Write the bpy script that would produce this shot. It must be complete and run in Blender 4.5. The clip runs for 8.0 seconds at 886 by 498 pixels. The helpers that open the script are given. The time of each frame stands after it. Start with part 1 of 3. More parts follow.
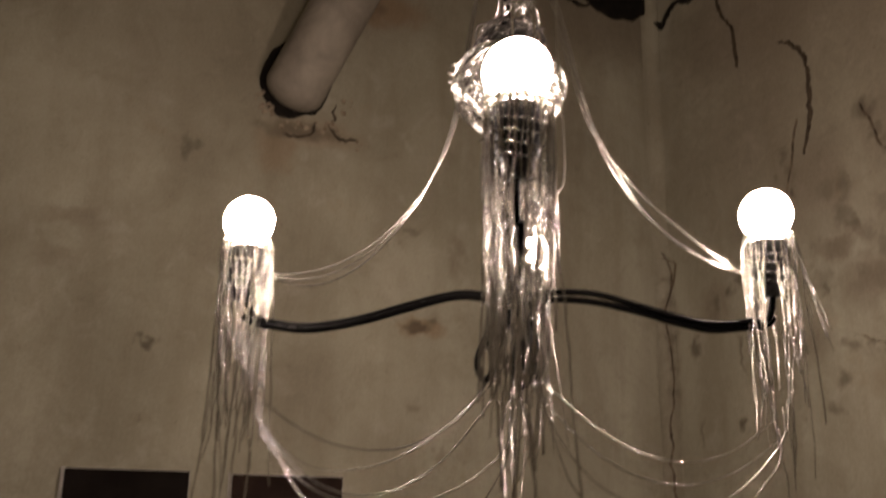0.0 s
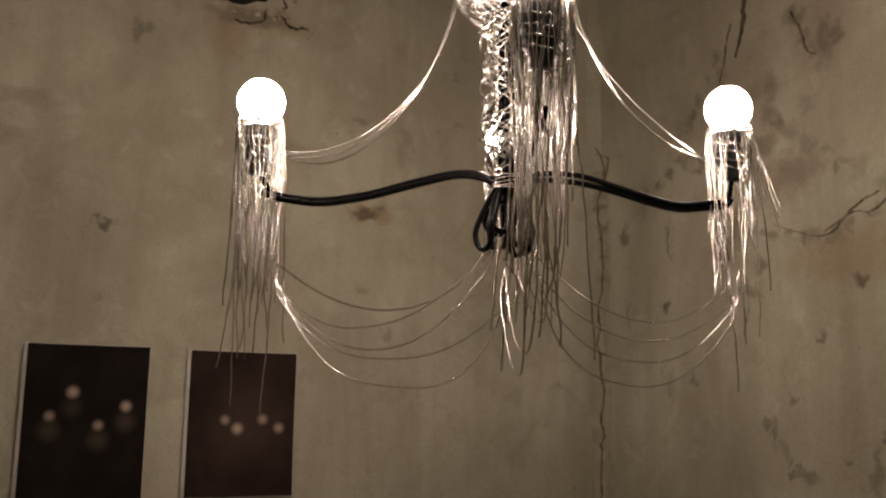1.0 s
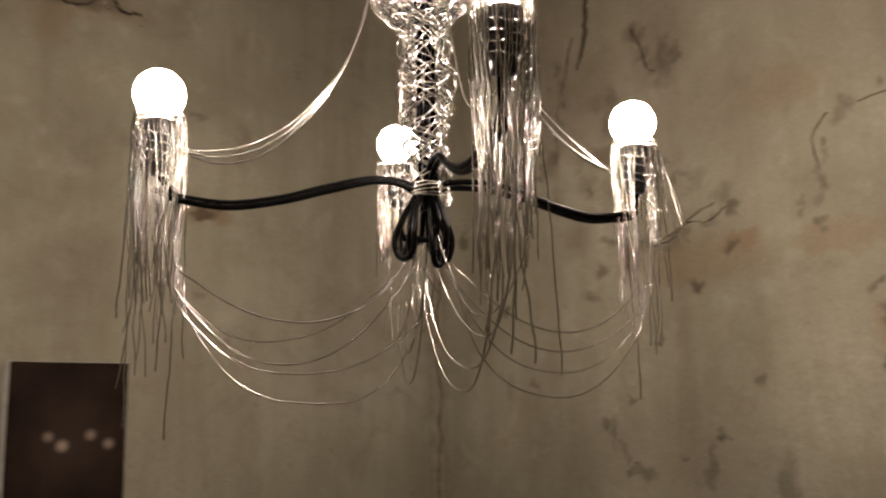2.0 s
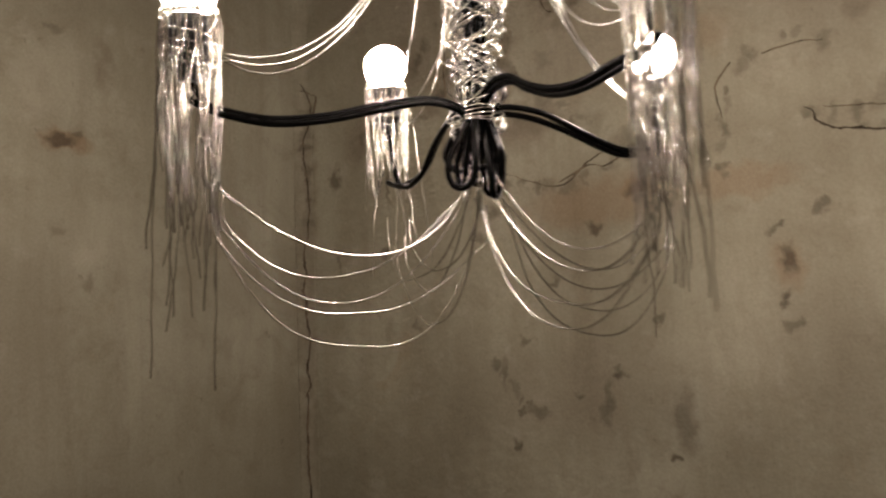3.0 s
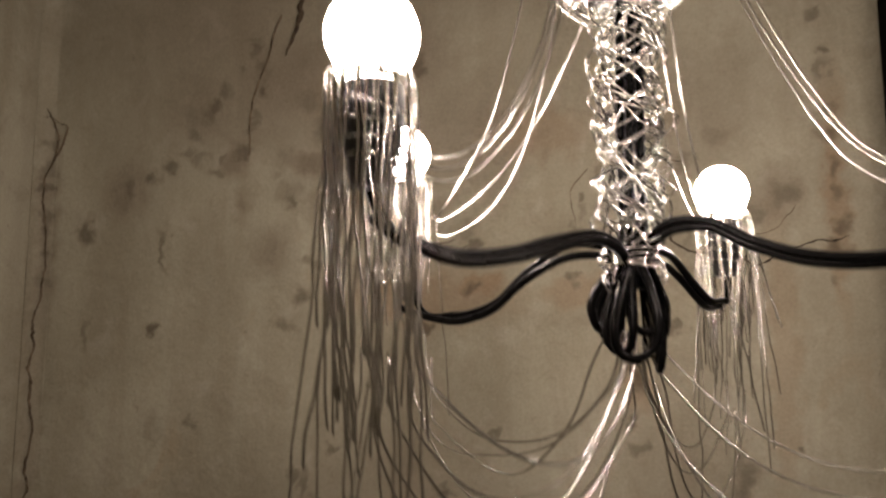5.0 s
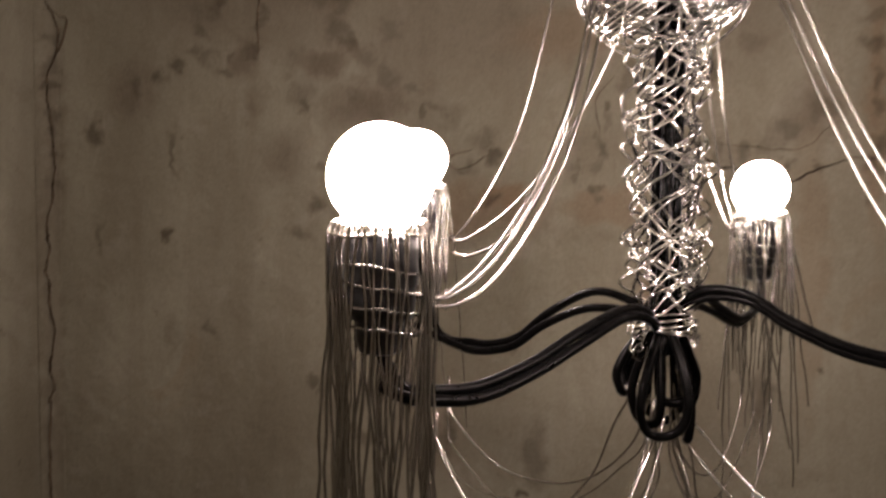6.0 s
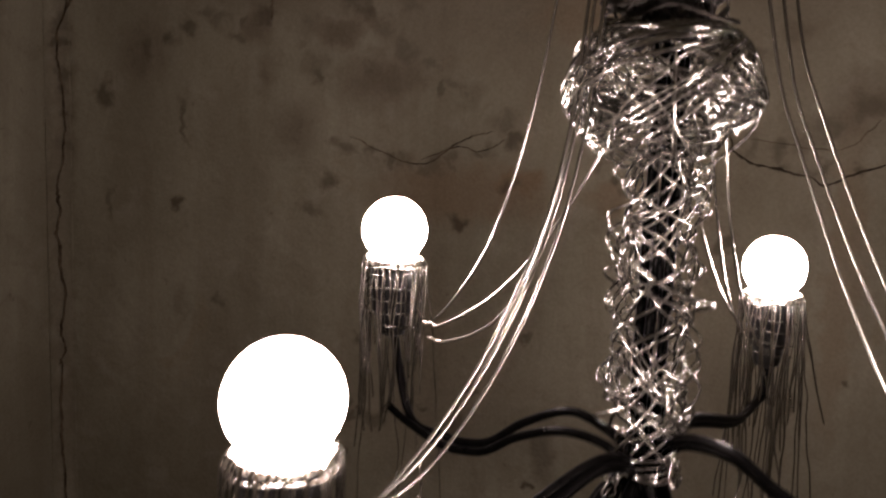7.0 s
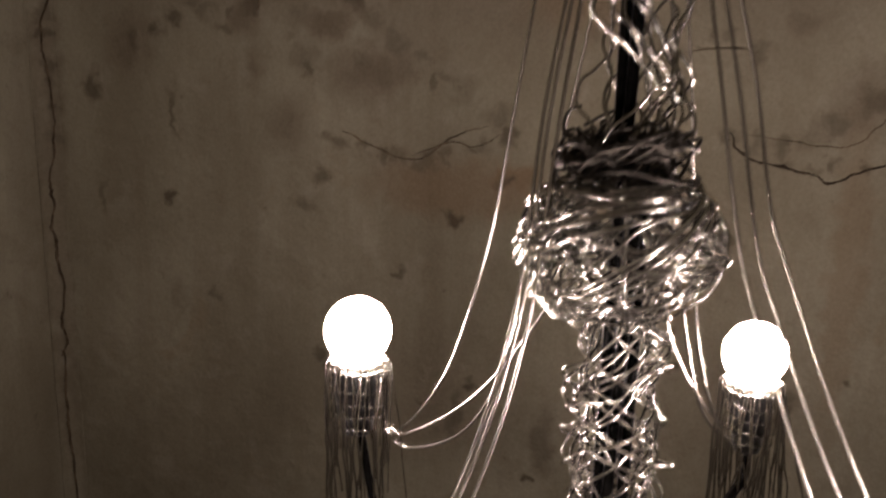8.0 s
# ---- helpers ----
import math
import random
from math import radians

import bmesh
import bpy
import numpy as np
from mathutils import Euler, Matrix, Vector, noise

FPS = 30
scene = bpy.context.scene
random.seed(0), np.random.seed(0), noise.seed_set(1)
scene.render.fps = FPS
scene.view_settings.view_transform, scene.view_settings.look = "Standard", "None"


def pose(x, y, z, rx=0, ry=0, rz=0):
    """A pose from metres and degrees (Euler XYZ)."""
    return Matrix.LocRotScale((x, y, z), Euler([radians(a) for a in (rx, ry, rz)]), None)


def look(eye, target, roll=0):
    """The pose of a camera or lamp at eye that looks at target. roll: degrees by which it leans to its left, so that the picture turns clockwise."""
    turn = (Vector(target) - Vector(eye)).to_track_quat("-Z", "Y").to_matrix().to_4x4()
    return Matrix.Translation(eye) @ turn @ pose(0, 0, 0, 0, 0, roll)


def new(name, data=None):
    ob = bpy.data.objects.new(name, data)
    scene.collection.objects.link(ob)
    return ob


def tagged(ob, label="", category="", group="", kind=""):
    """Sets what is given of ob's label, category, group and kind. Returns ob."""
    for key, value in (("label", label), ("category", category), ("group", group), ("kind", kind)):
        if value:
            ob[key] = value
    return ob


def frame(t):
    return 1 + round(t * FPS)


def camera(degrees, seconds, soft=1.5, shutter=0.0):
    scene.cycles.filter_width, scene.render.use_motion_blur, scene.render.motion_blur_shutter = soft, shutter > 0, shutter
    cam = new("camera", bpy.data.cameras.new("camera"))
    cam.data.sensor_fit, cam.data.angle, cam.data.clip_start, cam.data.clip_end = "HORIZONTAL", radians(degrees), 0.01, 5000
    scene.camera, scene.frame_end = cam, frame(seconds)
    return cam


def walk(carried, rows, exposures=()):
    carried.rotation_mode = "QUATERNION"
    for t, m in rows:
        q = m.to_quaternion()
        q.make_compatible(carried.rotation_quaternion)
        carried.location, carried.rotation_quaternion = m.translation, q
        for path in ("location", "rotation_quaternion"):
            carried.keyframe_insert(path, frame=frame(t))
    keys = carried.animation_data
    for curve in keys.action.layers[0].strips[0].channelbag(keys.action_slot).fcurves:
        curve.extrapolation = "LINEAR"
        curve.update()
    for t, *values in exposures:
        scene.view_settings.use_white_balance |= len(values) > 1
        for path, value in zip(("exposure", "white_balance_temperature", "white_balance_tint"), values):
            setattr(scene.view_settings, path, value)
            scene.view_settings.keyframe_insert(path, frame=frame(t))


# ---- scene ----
cam = camera(50.83, 8.0, soft=2.25, shutter=0.6)
# seconds, eye, yaw, pitch, lean to the right
PATH = [
    (0.0, (-0.3709, -0.8838, 1.5685), -18.90, 16.47, -0.84),
    (0.3, (-0.4179, -0.8974, 1.5618), -19.29, 13.88, -0.37),
    (0.5, (-0.4429, -0.8996, 1.5320), -20.20, 13.28, -0.75),
    (1.0, (-0.5020, -0.9372, 1.5225), -24.79, 10.19, -0.53),
    (1.5, (-0.5382, -0.9301, 1.5305), -26.49, 9.32, 1.05),
    (1.7, (-0.5535, -0.8996, 1.5403), -30.75, 9.63, 1.15),
    (2.8, (-0.7609, -0.6214, 1.5392), -50.43, 7.15, 2.56),
    (3.0, (-0.7641, -0.5658, 1.5456), -52.24, 6.35, 2.26),
    (3.5, (-0.7627, -0.4639, 1.5472), -51.76, 8.07, 0.33),
    (4.0, (-0.7751, -0.3591, 1.5673), -56.66, 7.79, -0.81),
    (4.5, (-0.7667, -0.2238, 1.5770), -71.60, 9.61, -0.69),
    (4.8, (-0.7429, -0.0989, 1.6310), -76.27, 10.88, 0.15),
    (5.0, (-0.7401, -0.0549, 1.6850), -76.02, 8.55, 0.02),
    (5.2, (-0.7330, -0.0491, 1.7564), -77.11, 6.29, 0.06),
    (6.3, (-0.6834, -0.0451, 1.8893), -73.92, -5.17, 0.17),
    (6.5, (-0.6657, -0.0500, 1.9162), -74.01, -6.43, 0.30),
    (7.0, (-0.6081, -0.0739, 2.0084), -72.38, -8.01, -2.16),
    (7.5, (-0.5622, -0.0866, 2.0722), -70.93, -11.37, -3.22),
    (7.8, (-0.5417, -0.0859, 2.1232), -71.39, -12.97, -1.66),
    (8.0, (-0.5422, -0.0954, 2.1496), -71.30, -13.03, -1.03),
]


def aim(eye, yaw, pitch, lean):
    a, p = radians(yaw), radians(pitch)
    ahead = Vector((-math.sin(a) * math.cos(p), math.cos(a) * math.cos(p), math.sin(p)))
    return look(eye, Vector(eye) + ahead, -lean)


walk(cam, [(t, aim(e, a, p, r)) for t, e, a, p, r in PATH],
     exposures=[(0.0, 0.60, 6380, 17), (1.5, 0.90, 6300, 13), (3.0, 0.80, 6130, 11), (5.0, 0.85, 6080, 13), (6.4, -0.06, 6050, 21), (7.0, -0.66, 6080, 22), (7.5, -0.74, 6060, 22), (8.0, -0.24, 6150, 20)])

# ---- world: a closed cellar, the chandelier's bulbs are its only light ----
world = bpy.data.worlds.new("world")
world.use_nodes = True
world.node_tree.nodes["Background"].inputs[0].default_value = (0.01, 0.01, 0.012, 1)
world.node_tree.nodes["Background"].inputs[1].default_value = 0.2
scene.world = world
BULB_COLOUR = (1.0, 0.79, 0.635)
BULB_STRENGTH = 190.0


# ---- materials ----
class Nodes:
    """A small builder of node materials."""

    def __init__(self, name):
        self.mat = bpy.data.materials.new(name)
        self.mat.use_nodes = True
        self.tree = self.mat.node_tree
        self.bsdf = self.tree.nodes["Principled BSDF"]
        self.out = self.tree.nodes["Material Output"]

    def add(self, kind, operation="", interpolation_type="", data_type="", blend_type=""):
        n = self.tree.nodes.new(kind)
        if operation:
            n.operation = operation
        if interpolation_type:
            n.interpolation_type = interpolation_type
        if data_type:
            n.data_type = data_type
        if blend_type:
            n.blend_type = blend_type
        return n

    def link(self, a, b):
        self.tree.links.new(a, b)

    def noise(self, scale, detail=6.0, rough=0.55, distort=0.0, vector=None):
        n = self.add("ShaderNodeTexNoise")
        n.inputs["Scale"].default_value = scale
        n.inputs["Detail"].default_value = detail
        n.inputs["Roughness"].default_value = rough
        n.inputs["Distortion"].default_value = distort
        self.link(vector or self.coords(), n.inputs["Vector"])
        return n.outputs["Fac"]

    def coords(self, stretch=(1, 1, 1)):
        c = self.add("ShaderNodeTexCoord").outputs["Object"]
        if stretch == (1, 1, 1):
            return c
        m = self.add("ShaderNodeMapping")
        m.inputs["Scale"].default_value = stretch
        self.link(c, m.inputs["Vector"])
        return m.outputs["Vector"]

    def ramp(self, fac, *stops):
        n = self.add("ShaderNodeValToRGB")
        e = n.color_ramp.elements
        while len(e) < len(stops):
            e.new(0.5)
        for el, (p, c) in zip(e, stops):
            el.position = p
            el.color = (*c, 1) if len(c) == 3 else c
        self.link(fac, n.inputs["Fac"])
        return n.outputs["Color"]

    def mix(self, fac, a, b, mode="MIX"):
        n = self.add("ShaderNodeMix", data_type="RGBA", blend_type=mode)
        for sock, v in ((n.inputs[0], fac), (n.inputs[6], a), (n.inputs[7], b)):
            if isinstance(v, (int, float)):
                sock.default_value = v
            elif isinstance(v, tuple):
                sock.default_value = (*v, 1)
            else:
                self.link(v, sock)
        return n.outputs[2]

    def bump(self, height, strength, distance, before=None):
        n = self.add("ShaderNodeBump")
        n.inputs["Strength"].default_value = strength
        n.inputs["Distance"].default_value = distance
        self.link(height, n.inputs["Height"])
        if before:
            self.link(before, n.inputs["Normal"])
        return n.outputs["Normal"]

    def set(self, **values):
        for k, v in values.items():
            s = self.bsdf.inputs[k.replace("_", " ")]
            if isinstance(v, (int, float)):
                s.default_value = v
            elif isinstance(v, tuple):
                s.default_value = (*v, 1)
            else:
                self.link(v, s)
        return self.mat


def grey(v):
    return (v, v, v)


def stain_shade_mask(n, stains, soft):
    """How far each place is stained, and shaded along the corner; stains: centre and half sizes in metres (0: that axis
    does not count), and strength. Ragged by noise.
    """
    shake = n.add("ShaderNodeTexNoise")
    shake.inputs["Scale"].default_value = 26.0
    shake.inputs["Detail"].default_value = 5.0
    c = n.coords()
    n.link(c, shake.inputs["Vector"])
    off = n.add("ShaderNodeVectorMath", operation="SUBTRACT")
    n.link(shake.outputs["Color"], off.inputs[0])
    off.inputs[1].default_value = (0.5, 0.5, 0.5)
    gain = n.add("ShaderNodeVectorMath", operation="SCALE")
    n.link(off.outputs[0], gain.inputs[0])
    gain.inputs["Scale"].default_value = 0.075
    moved = n.add("ShaderNodeVectorMath", operation="ADD")
    n.link(c, moved.inputs[0])
    n.link(gain.outputs[0], moved.inputs[1])
    total = None
    for centre, half, strength in stains:
        d = n.add("ShaderNodeVectorMath", operation="SUBTRACT")
        n.link(moved.outputs[0], d.inputs[0])
        d.inputs[1].default_value = centre
        m = n.add("ShaderNodeVectorMath", operation="MULTIPLY")
        n.link(d.outputs[0], m.inputs[0])
        m.inputs[1].default_value = tuple(1 / h if h else 0 for h in half)
        ln = n.add("ShaderNodeVectorMath", operation="LENGTH")
        n.link(m.outputs[0], ln.inputs[0])
        r = n.add("ShaderNodeMapRange", interpolation_type="SMOOTHSTEP")
        r.inputs["From Min"].default_value = 1.0 + soft
        r.inputs["From Max"].default_value = 1.0 - soft
        r.inputs["To Max"].default_value = strength
        n.link(ln.outputs["Value"], r.inputs["Value"])
        if total is None:
            total = r.outputs["Result"]
        else:
            mx = n.add("ShaderNodeMath", operation="MAXIMUM")
            n.link(total, mx.inputs[0])
            n.link(r.outputs["Result"], mx.inputs[1])
            total = mx.outputs[0]
    return total


def plaster(name="old_plaster", dark=(), rusty=(), wide=()):
    n = Nodes(name)
    cloud = n.noise(1.7, 5, 0.6, 0.4)
    base = n.ramp(cloud, (0.28, (0.25, 0.232, 0.17)), (0.50, (0.35, 0.335, 0.255)), (0.72, (0.445, 0.435, 0.345)))
    streak = n.noise(3.0, 5, 0.6, 0.6, n.coords((2.4, 2.4, 0.35)))
    base = n.mix(n.ramp(streak, (0.42, grey(0)), (0.75, grey(0.55))), base, (0.205, 0.18, 0.125))
    blot = n.noise(7.0, 7, 0.68, 0.8)
    base = n.mix(n.ramp(blot, (0.52, grey(0)), (0.72, grey(0.42))), base, (0.20, 0.175, 0.125))
    mid = n.noise(19.0, 6, 0.7, 0.7)
    base = n.mix(n.ramp(mid, (0.56, grey(0)), (0.72, grey(0.25))), base, (0.20, 0.17, 0.12))
    rust = n.noise(4.3, 6, 0.7, 1.0)
    base = n.mix(n.ramp(rust, (0.62, grey(0)), (0.75, grey(0.3))), base, (0.28, 0.20, 0.11))
    speck = n.noise(38.0, 4, 0.6, 0.3)
    base = n.mix(n.ramp(speck, (0.67, grey(0)), (0.76, grey(0.4))), base, (0.13, 0.105, 0.08))
    pale = n.noise(11.0, 5, 0.6, 0.5)
    base = n.mix(n.ramp(pale, (0.58, grey(0)), (0.74, grey(0.3))), base, (0.50, 0.47, 0.39))
    if wide:
        base = n.mix(stain_shade_mask(n, wide, 0.8), base, (0.17, 0.14, 0.10))
    if rusty:
        base = n.mix(stain_shade_mask(n, rusty, 0.5), base, (0.23, 0.145, 0.075))
    if dark:
        base = n.mix(stain_shade_mask(n, dark, 0.65), base, (0.085, 0.068, 0.046))
    fine = n.noise(160.0, 4, 0.6)
    base = n.mix(0.25, base, n.ramp(fine, (0.3, grey(0.25)), (0.7, grey(0.75))), "SOFT_LIGHT")
    b1 = n.bump(n.noise(5.0, 6, 0.6), 0.5, 0.03)
    b2 = n.bump(n.noise(45.0, 6, 0.65), 0.35, 0.006, b1)
    return n.set(Base_Color=base, Roughness=0.92, Normal=b2, Specular_IOR_Level=0.25)


def grime(name, colour, dark, scale=60.0, rough=0.95):
    n = Nodes(name)
    f = n.noise(scale, 6, 0.65, 0.5)
    return n.set(Base_Color=n.ramp(f, (0.35, dark), (0.65, colour)), Roughness=rough, Normal=n.bump(f, 0.6, 0.004), Specular_IOR_Level=0.2)


def wire_metal(name, tone, rough):
    n = Nodes(name)
    oi = n.add("ShaderNodeObjectInfo")
    c = n.ramp(oi.outputs["Random"], (0.0, tuple(v * 0.8 for v in tone)), (1.0, tone))
    f = n.noise(220.0, 3, 0.6)
    c = n.mix(n.ramp(f, (0.5, grey(0)), (0.8, grey(0.5))), c, tuple(v * 0.55 for v in tone))
    return n.set(Base_Color=c, Metallic=1.0, Roughness=rough, Normal=n.bump(n.noise(500, 2), 0.15, 0.0004))


def rubber():
    n = Nodes("black_rubber")
    f = n.noise(120.0, 4)
    return n.set(Base_Color=n.ramp(f, (0.3, grey(0.0015)), (0.75, grey(0.004))), Roughness=n.ramp(f, (0.3, grey(0.26)), (0.7, grey(0.36))), Specular_IOR_Level=0.045)


def bakelite():
    n = Nodes("black_bakelite")
    f = n.noise(90.0, 4)
    return n.set(Base_Color=n.ramp(f, (0.3, grey(0.01)), (0.8, grey(0.03))), Roughness=0.3)


def glowing_bulb():
    n = Nodes("lit_opal_glass")
    return n.set(Base_Color=(0.9, 0.88, 0.84), Roughness=0.2, Emission_Color=BULB_COLOUR, Emission_Strength=BULB_STRENGTH)


def photo_print(name, tint, spots):
    """A dark photographic print with a few pale blurred spots; spots: x, z and size in metres from the sheet's centre."""
    n = Nodes(name)
    c = n.coords()
    base = n.ramp(n.noise(9.0, 4, 0.6), (0.3, tuple(v * 0.45 for v in tint)), (0.75, tint))
    for x, z, size, power in spots:
        d = n.add("ShaderNodeVectorMath", operation="DISTANCE")
        n.link(c, d.inputs[0])
        d.inputs[1].default_value = (x, 0, z)
        m = n.add("ShaderNodeMapRange", interpolation_type="SMOOTHSTEP")
        m.inputs["From Min"].default_value = size * 1.35
        m.inputs["From Max"].default_value = 0.0
        n.link(d.outputs["Value"], m.inputs["Value"])
        p = n.add("ShaderNodeMath", operation="MULTIPLY")
        n.link(m.outputs["Result"], p.inputs[0])
        p.inputs[1].default_value = power
        base = n.mix(p.outputs[0], base, (0.62, 0.48, 0.38))
    return n.set(Base_Color=base, Roughness=0.7, Specular_IOR_Level=0.02)


PLASTER = plaster()
# even grey of the unseen walls, toned to throw light back on the wires
BOUNCE = grime("grey_bounce", (0.42, 0.40, 0.34), (0.31, 0.29, 0.245), 3.0)


def on_back(rows):
    return [((x, 0, z), (a, 0, b), s) for x, z, a, b, s in rows]


def on_side(rows):
    return [((0, y, z), (0, a, b), s) for y, z, a, b, s in rows]


def trail(ctrl, half, strength, step=0.03, seed=1):
    """A chain of small blots along a line on the side wall."""
    r = random.Random(seed)
    out = []
    for (y0, z0), (y1, z1) in zip(ctrl, ctrl[1:]):
        n = max(1, round(math.hypot(y1 - y0, z1 - z0) / step))
        for i in range(n):
            f = (i + r.random() * 0.6) / n
            out.append((y0 + (y1 - y0) * f, z0 + (z1 - z0) * f, half * r.uniform(0.6, 1.5), half * r.uniform(0.6, 1.5), strength * r.uniform(0.5, 1)))
    return out


TRAILS = trail([(0.84, 2.48), (0.80, 2.35), (0.83, 2.20), (0.98, 2.176), (1.09, 2.135)], 0.012, 0.7, 0.05, 2) + trail([(-0.335, 2.42), (-0.366, 2.01), (-0.345, 1.86)], 0.014, 0.7, 0.06, 3) \
    + trail([(0.135, 1.95), (0.115, 2.06), (0.07, 2.13), (-0.02, 2.157), (-0.1, 2.12)], 0.013, 0.6, 0.04, 4) + trail([(0.72, 1.52), (0.68, 1.47), (0.59, 1.385)], 0.010, 0.6, 0.04, 5) + trail([(0.7, 1.95), (0.52, 1.91), (0.36, 1.96)], 0.012, 0.6, 0.035, 6) \
    + trail([(1.118, 2.12), (0.978, 2.19), (0.947, 2.265), (0.864, 2.363), (0.80, 2.462)], 0.016, 0.7, 0.05, 7) + trail([(-0.04, 2.0), (-0.167, 1.936), (-0.30, 1.955)], 0.012, 0.6, 0.045, 8) \
    + trail([(0.57, 2.46), (0.54, 2.36), (0.46, 2.33), (0.47, 2.43)], 0.014, 0.7, 0.04, 9) + trail([(1.31, 2.25), (1.31, 1.9)], 0.012, 0.6, 0.05, 10) + trail([(0.565, 2.147), (0.42, 2.05), (0.337, 1.99)], 0.018, 0.5, 0.06, 11) + trail([(-0.177, 1.987), (-0.25, 2.045), (-0.3, 2.07)], 0.02, 0.5, 0.06, 12)


def scatter(seed, count, u0, u1, z0, z1, small, big, weak, strong):
    r = random.Random(seed)
    return [(r.uniform(u0, u1), r.uniform(z0, z1), r.uniform(small, big), r.uniform(small, big), r.uniform(weak, strong)) for _ in range(count)]


MORE_SPOTS = [(0.49, 2.36, 0.02, 0.05, 0.6), (0.69, 1.488, 0.010, 0.04, 0.5), (0.60, 1.40, 0.03, 0.012, 0.5), (0.427, 1.421, 0.012, 0.045, 0.5), (0.90, 2.15, 0.02, 0.012, 0.5), (0.14, 1.90, 0.015, 0.010, 0.6), (0.30, 1.60, 0.010, 0.008, 0.6), (-0.05, 1.80, 0.01, 0.015, 0.6), (0.95, 1.62, 0.012, 0.012, 0.5), (0.55, 1.70, 0.012, 0.008, 0.6)]
# stains and corner shade: place along the wall, height, half width, half height, strength
BACK_PLASTER = plaster("back_wall_plaster",
    on_back(scatter(6, 7, -0.7, 0.9, 1.5, 2.7, 0.006, 0.018, 0.3, 0.6) + [(0.322, 2.046, 0.030, 0.012, 0.8), (-0.332, 1.960, 0.022, 0.008, 0.8), (-0.281, 2.448, 0.012, 0.028, 0.5), (0.0, 2.53, 0.10, 0.020, 0.6), (0.14, 2.93, 0.06, 0.03, 0.6), (0.30, 2.30, 0.02, 0.012, 0.4)]),
    on_back([(0.335, 2.048, 0.055, 0.022, 0.6), (-0.065, 2.475, 0.05, 0.055, 0.35), (0.03, 2.53, 0.12, 0.035, 0.3), (0.18, 2.93, 0.14, 0.05, 0.6)]),
    on_back([(-0.516, 2.237, 0.07, 0.02, 0.5), (0.426, 2.238, 0.02, 0.06, 0.5), (-0.543, 2.141, 0.05, 0.02, 0.4), (0.75, 1.95, 0.10, 0.30, 0.2), (0.05, 1.86, 0.12, 0.10, 0.25), (0.85, 3.02, 0.35, 0.14, 0.7), (0.66, 2.7, 0.2, 0.3, 0.35), (0.1, 2.95, 0.3, 0.1, 0.5), (-0.35, 2.75, 0.22, 0.25, 0.35), (0.24, 1.62, 0.1, 0.2, 0.3)]))
SIDE_PLASTER = plaster("side_wall_plaster",
    on_side(TRAILS + scatter(4, 12, 0.5, 1.0, 2.08, 2.32, 0.010, 0.028, 0.25, 0.5) + scatter(5, 16, -0.35, 0.75, 1.3, 2.2, 0.006, 0.016, 0.4, 0.8) + [(1.202, 1.807, 0.008, 0.03, 0.4), (1.036, 1.601, 0.015, 0.03, 0.3), (1.215, 2.034, 0.020, 0.028, 0.7), (1.028, 1.982, 0.007, 0.05, 0.55), (1.042, 1.816, 0.018, 0.011, 0.8), (0.699, 1.872, 0.020, 0.020, 0.6), (0.432, 1.816, 0.020, 0.010, 0.8), (0.738, 1.824, 0.020, 0.013, 0.5),
             (0.016, 1.705, 0.012, 0.032, 0.8), (0.031, 1.623, 0.012, 0.010, 0.8), (0.249, 1.385, 0.022, 0.060, 0.5), (-0.168, 1.510, 0.018, 0.045, 0.6)] + MORE_SPOTS + [(0.34, 1.885, 0.022, 0.012, 0.7), (0.564, 2.44, 0.025, 0.02, 0.7)]),
    on_side([(0.42, 1.868, 0.17, 0.055, 0.42), (0.33, 1.89, 0.06, 0.03, 0.6), (-0.36, 2.05, 0.02, 0.22, 0.45), (0.10, 1.87, 0.10, 0.03, 0.4), (0.02, 1.69, 0.03, 0.05, 0.4), (0.20, 2.2, 0.1, 0.05, 0.3), (-0.25, 1.75, 0.03, 0.25, 0.3)]),
    # last two rows paint the shade down the inner corner
    on_side([(0.61, 2.075, 0.07, 0.05, 0.75), (0.55, 2.09, 0.03, 0.05, 0.6), (0.69, 2.165, 0.05, 0.03, 0.8), (0.86, 2.185, 0.03, 0.04, 0.7), (0.635, 2.19, 0.03, 0.02, 0.8), (0.76, 1.98, 0.025, 0.025, 0.6), (1.12, 2.11, 0.035, 0.04, 0.7), (0.84, 2.08, 0.015, 0.03, 0.5), (-0.25, 2.05, 0.05, 0.05, 0.5), (-0.15, 2.18, 0.04, 0.02, 0.6), (0.40, 2.22, 0.2, 0.12, 0.5), (0.9, 2.3, 0.2, 0.1, 0.4), (0.773, 1.97, 0.04, 0.045, 0.5), (1.115, 2.128, 0.05, 0.06, 0.5), (0.74, 2.33, 0.13, 0.14, 0.6), (0.48, 2.38, 0.12, 0.12, 0.6), (0.95, 2.55, 0.25, 0.2, 0.5), (0.45, 1.45, 0.25, 0.12, 0.35), (-0.1, 2.25, 0.14, 0.12, 0.4), (-0.05, 1.5, 0.15, 0.12, 0.3), (0.85, 2.85, 0.35, 0.22, 0.75), (0.35, 2.8, 0.4, 0.28, 0.7), (0.95, 2.68, 0.12, 0.08, 0.5), (1.31, 2.0, 0.022, 0.25, 0.5), (1.312, 1.5, 0.016, 0.35, 0.4)]))
CHIP = grime("broken_plaster", (0.40, 0.34, 0.25), (0.16, 0.12, 0.08), 70.0)
CRACK = grime("crack_dirt", (0.085, 0.065, 0.043), (0.022, 0.017, 0.012))
HAIRLINE = grime("hairline_crack_dirt", (0.21, 0.17, 0.115), (0.045, 0.034, 0.024), 34.0)
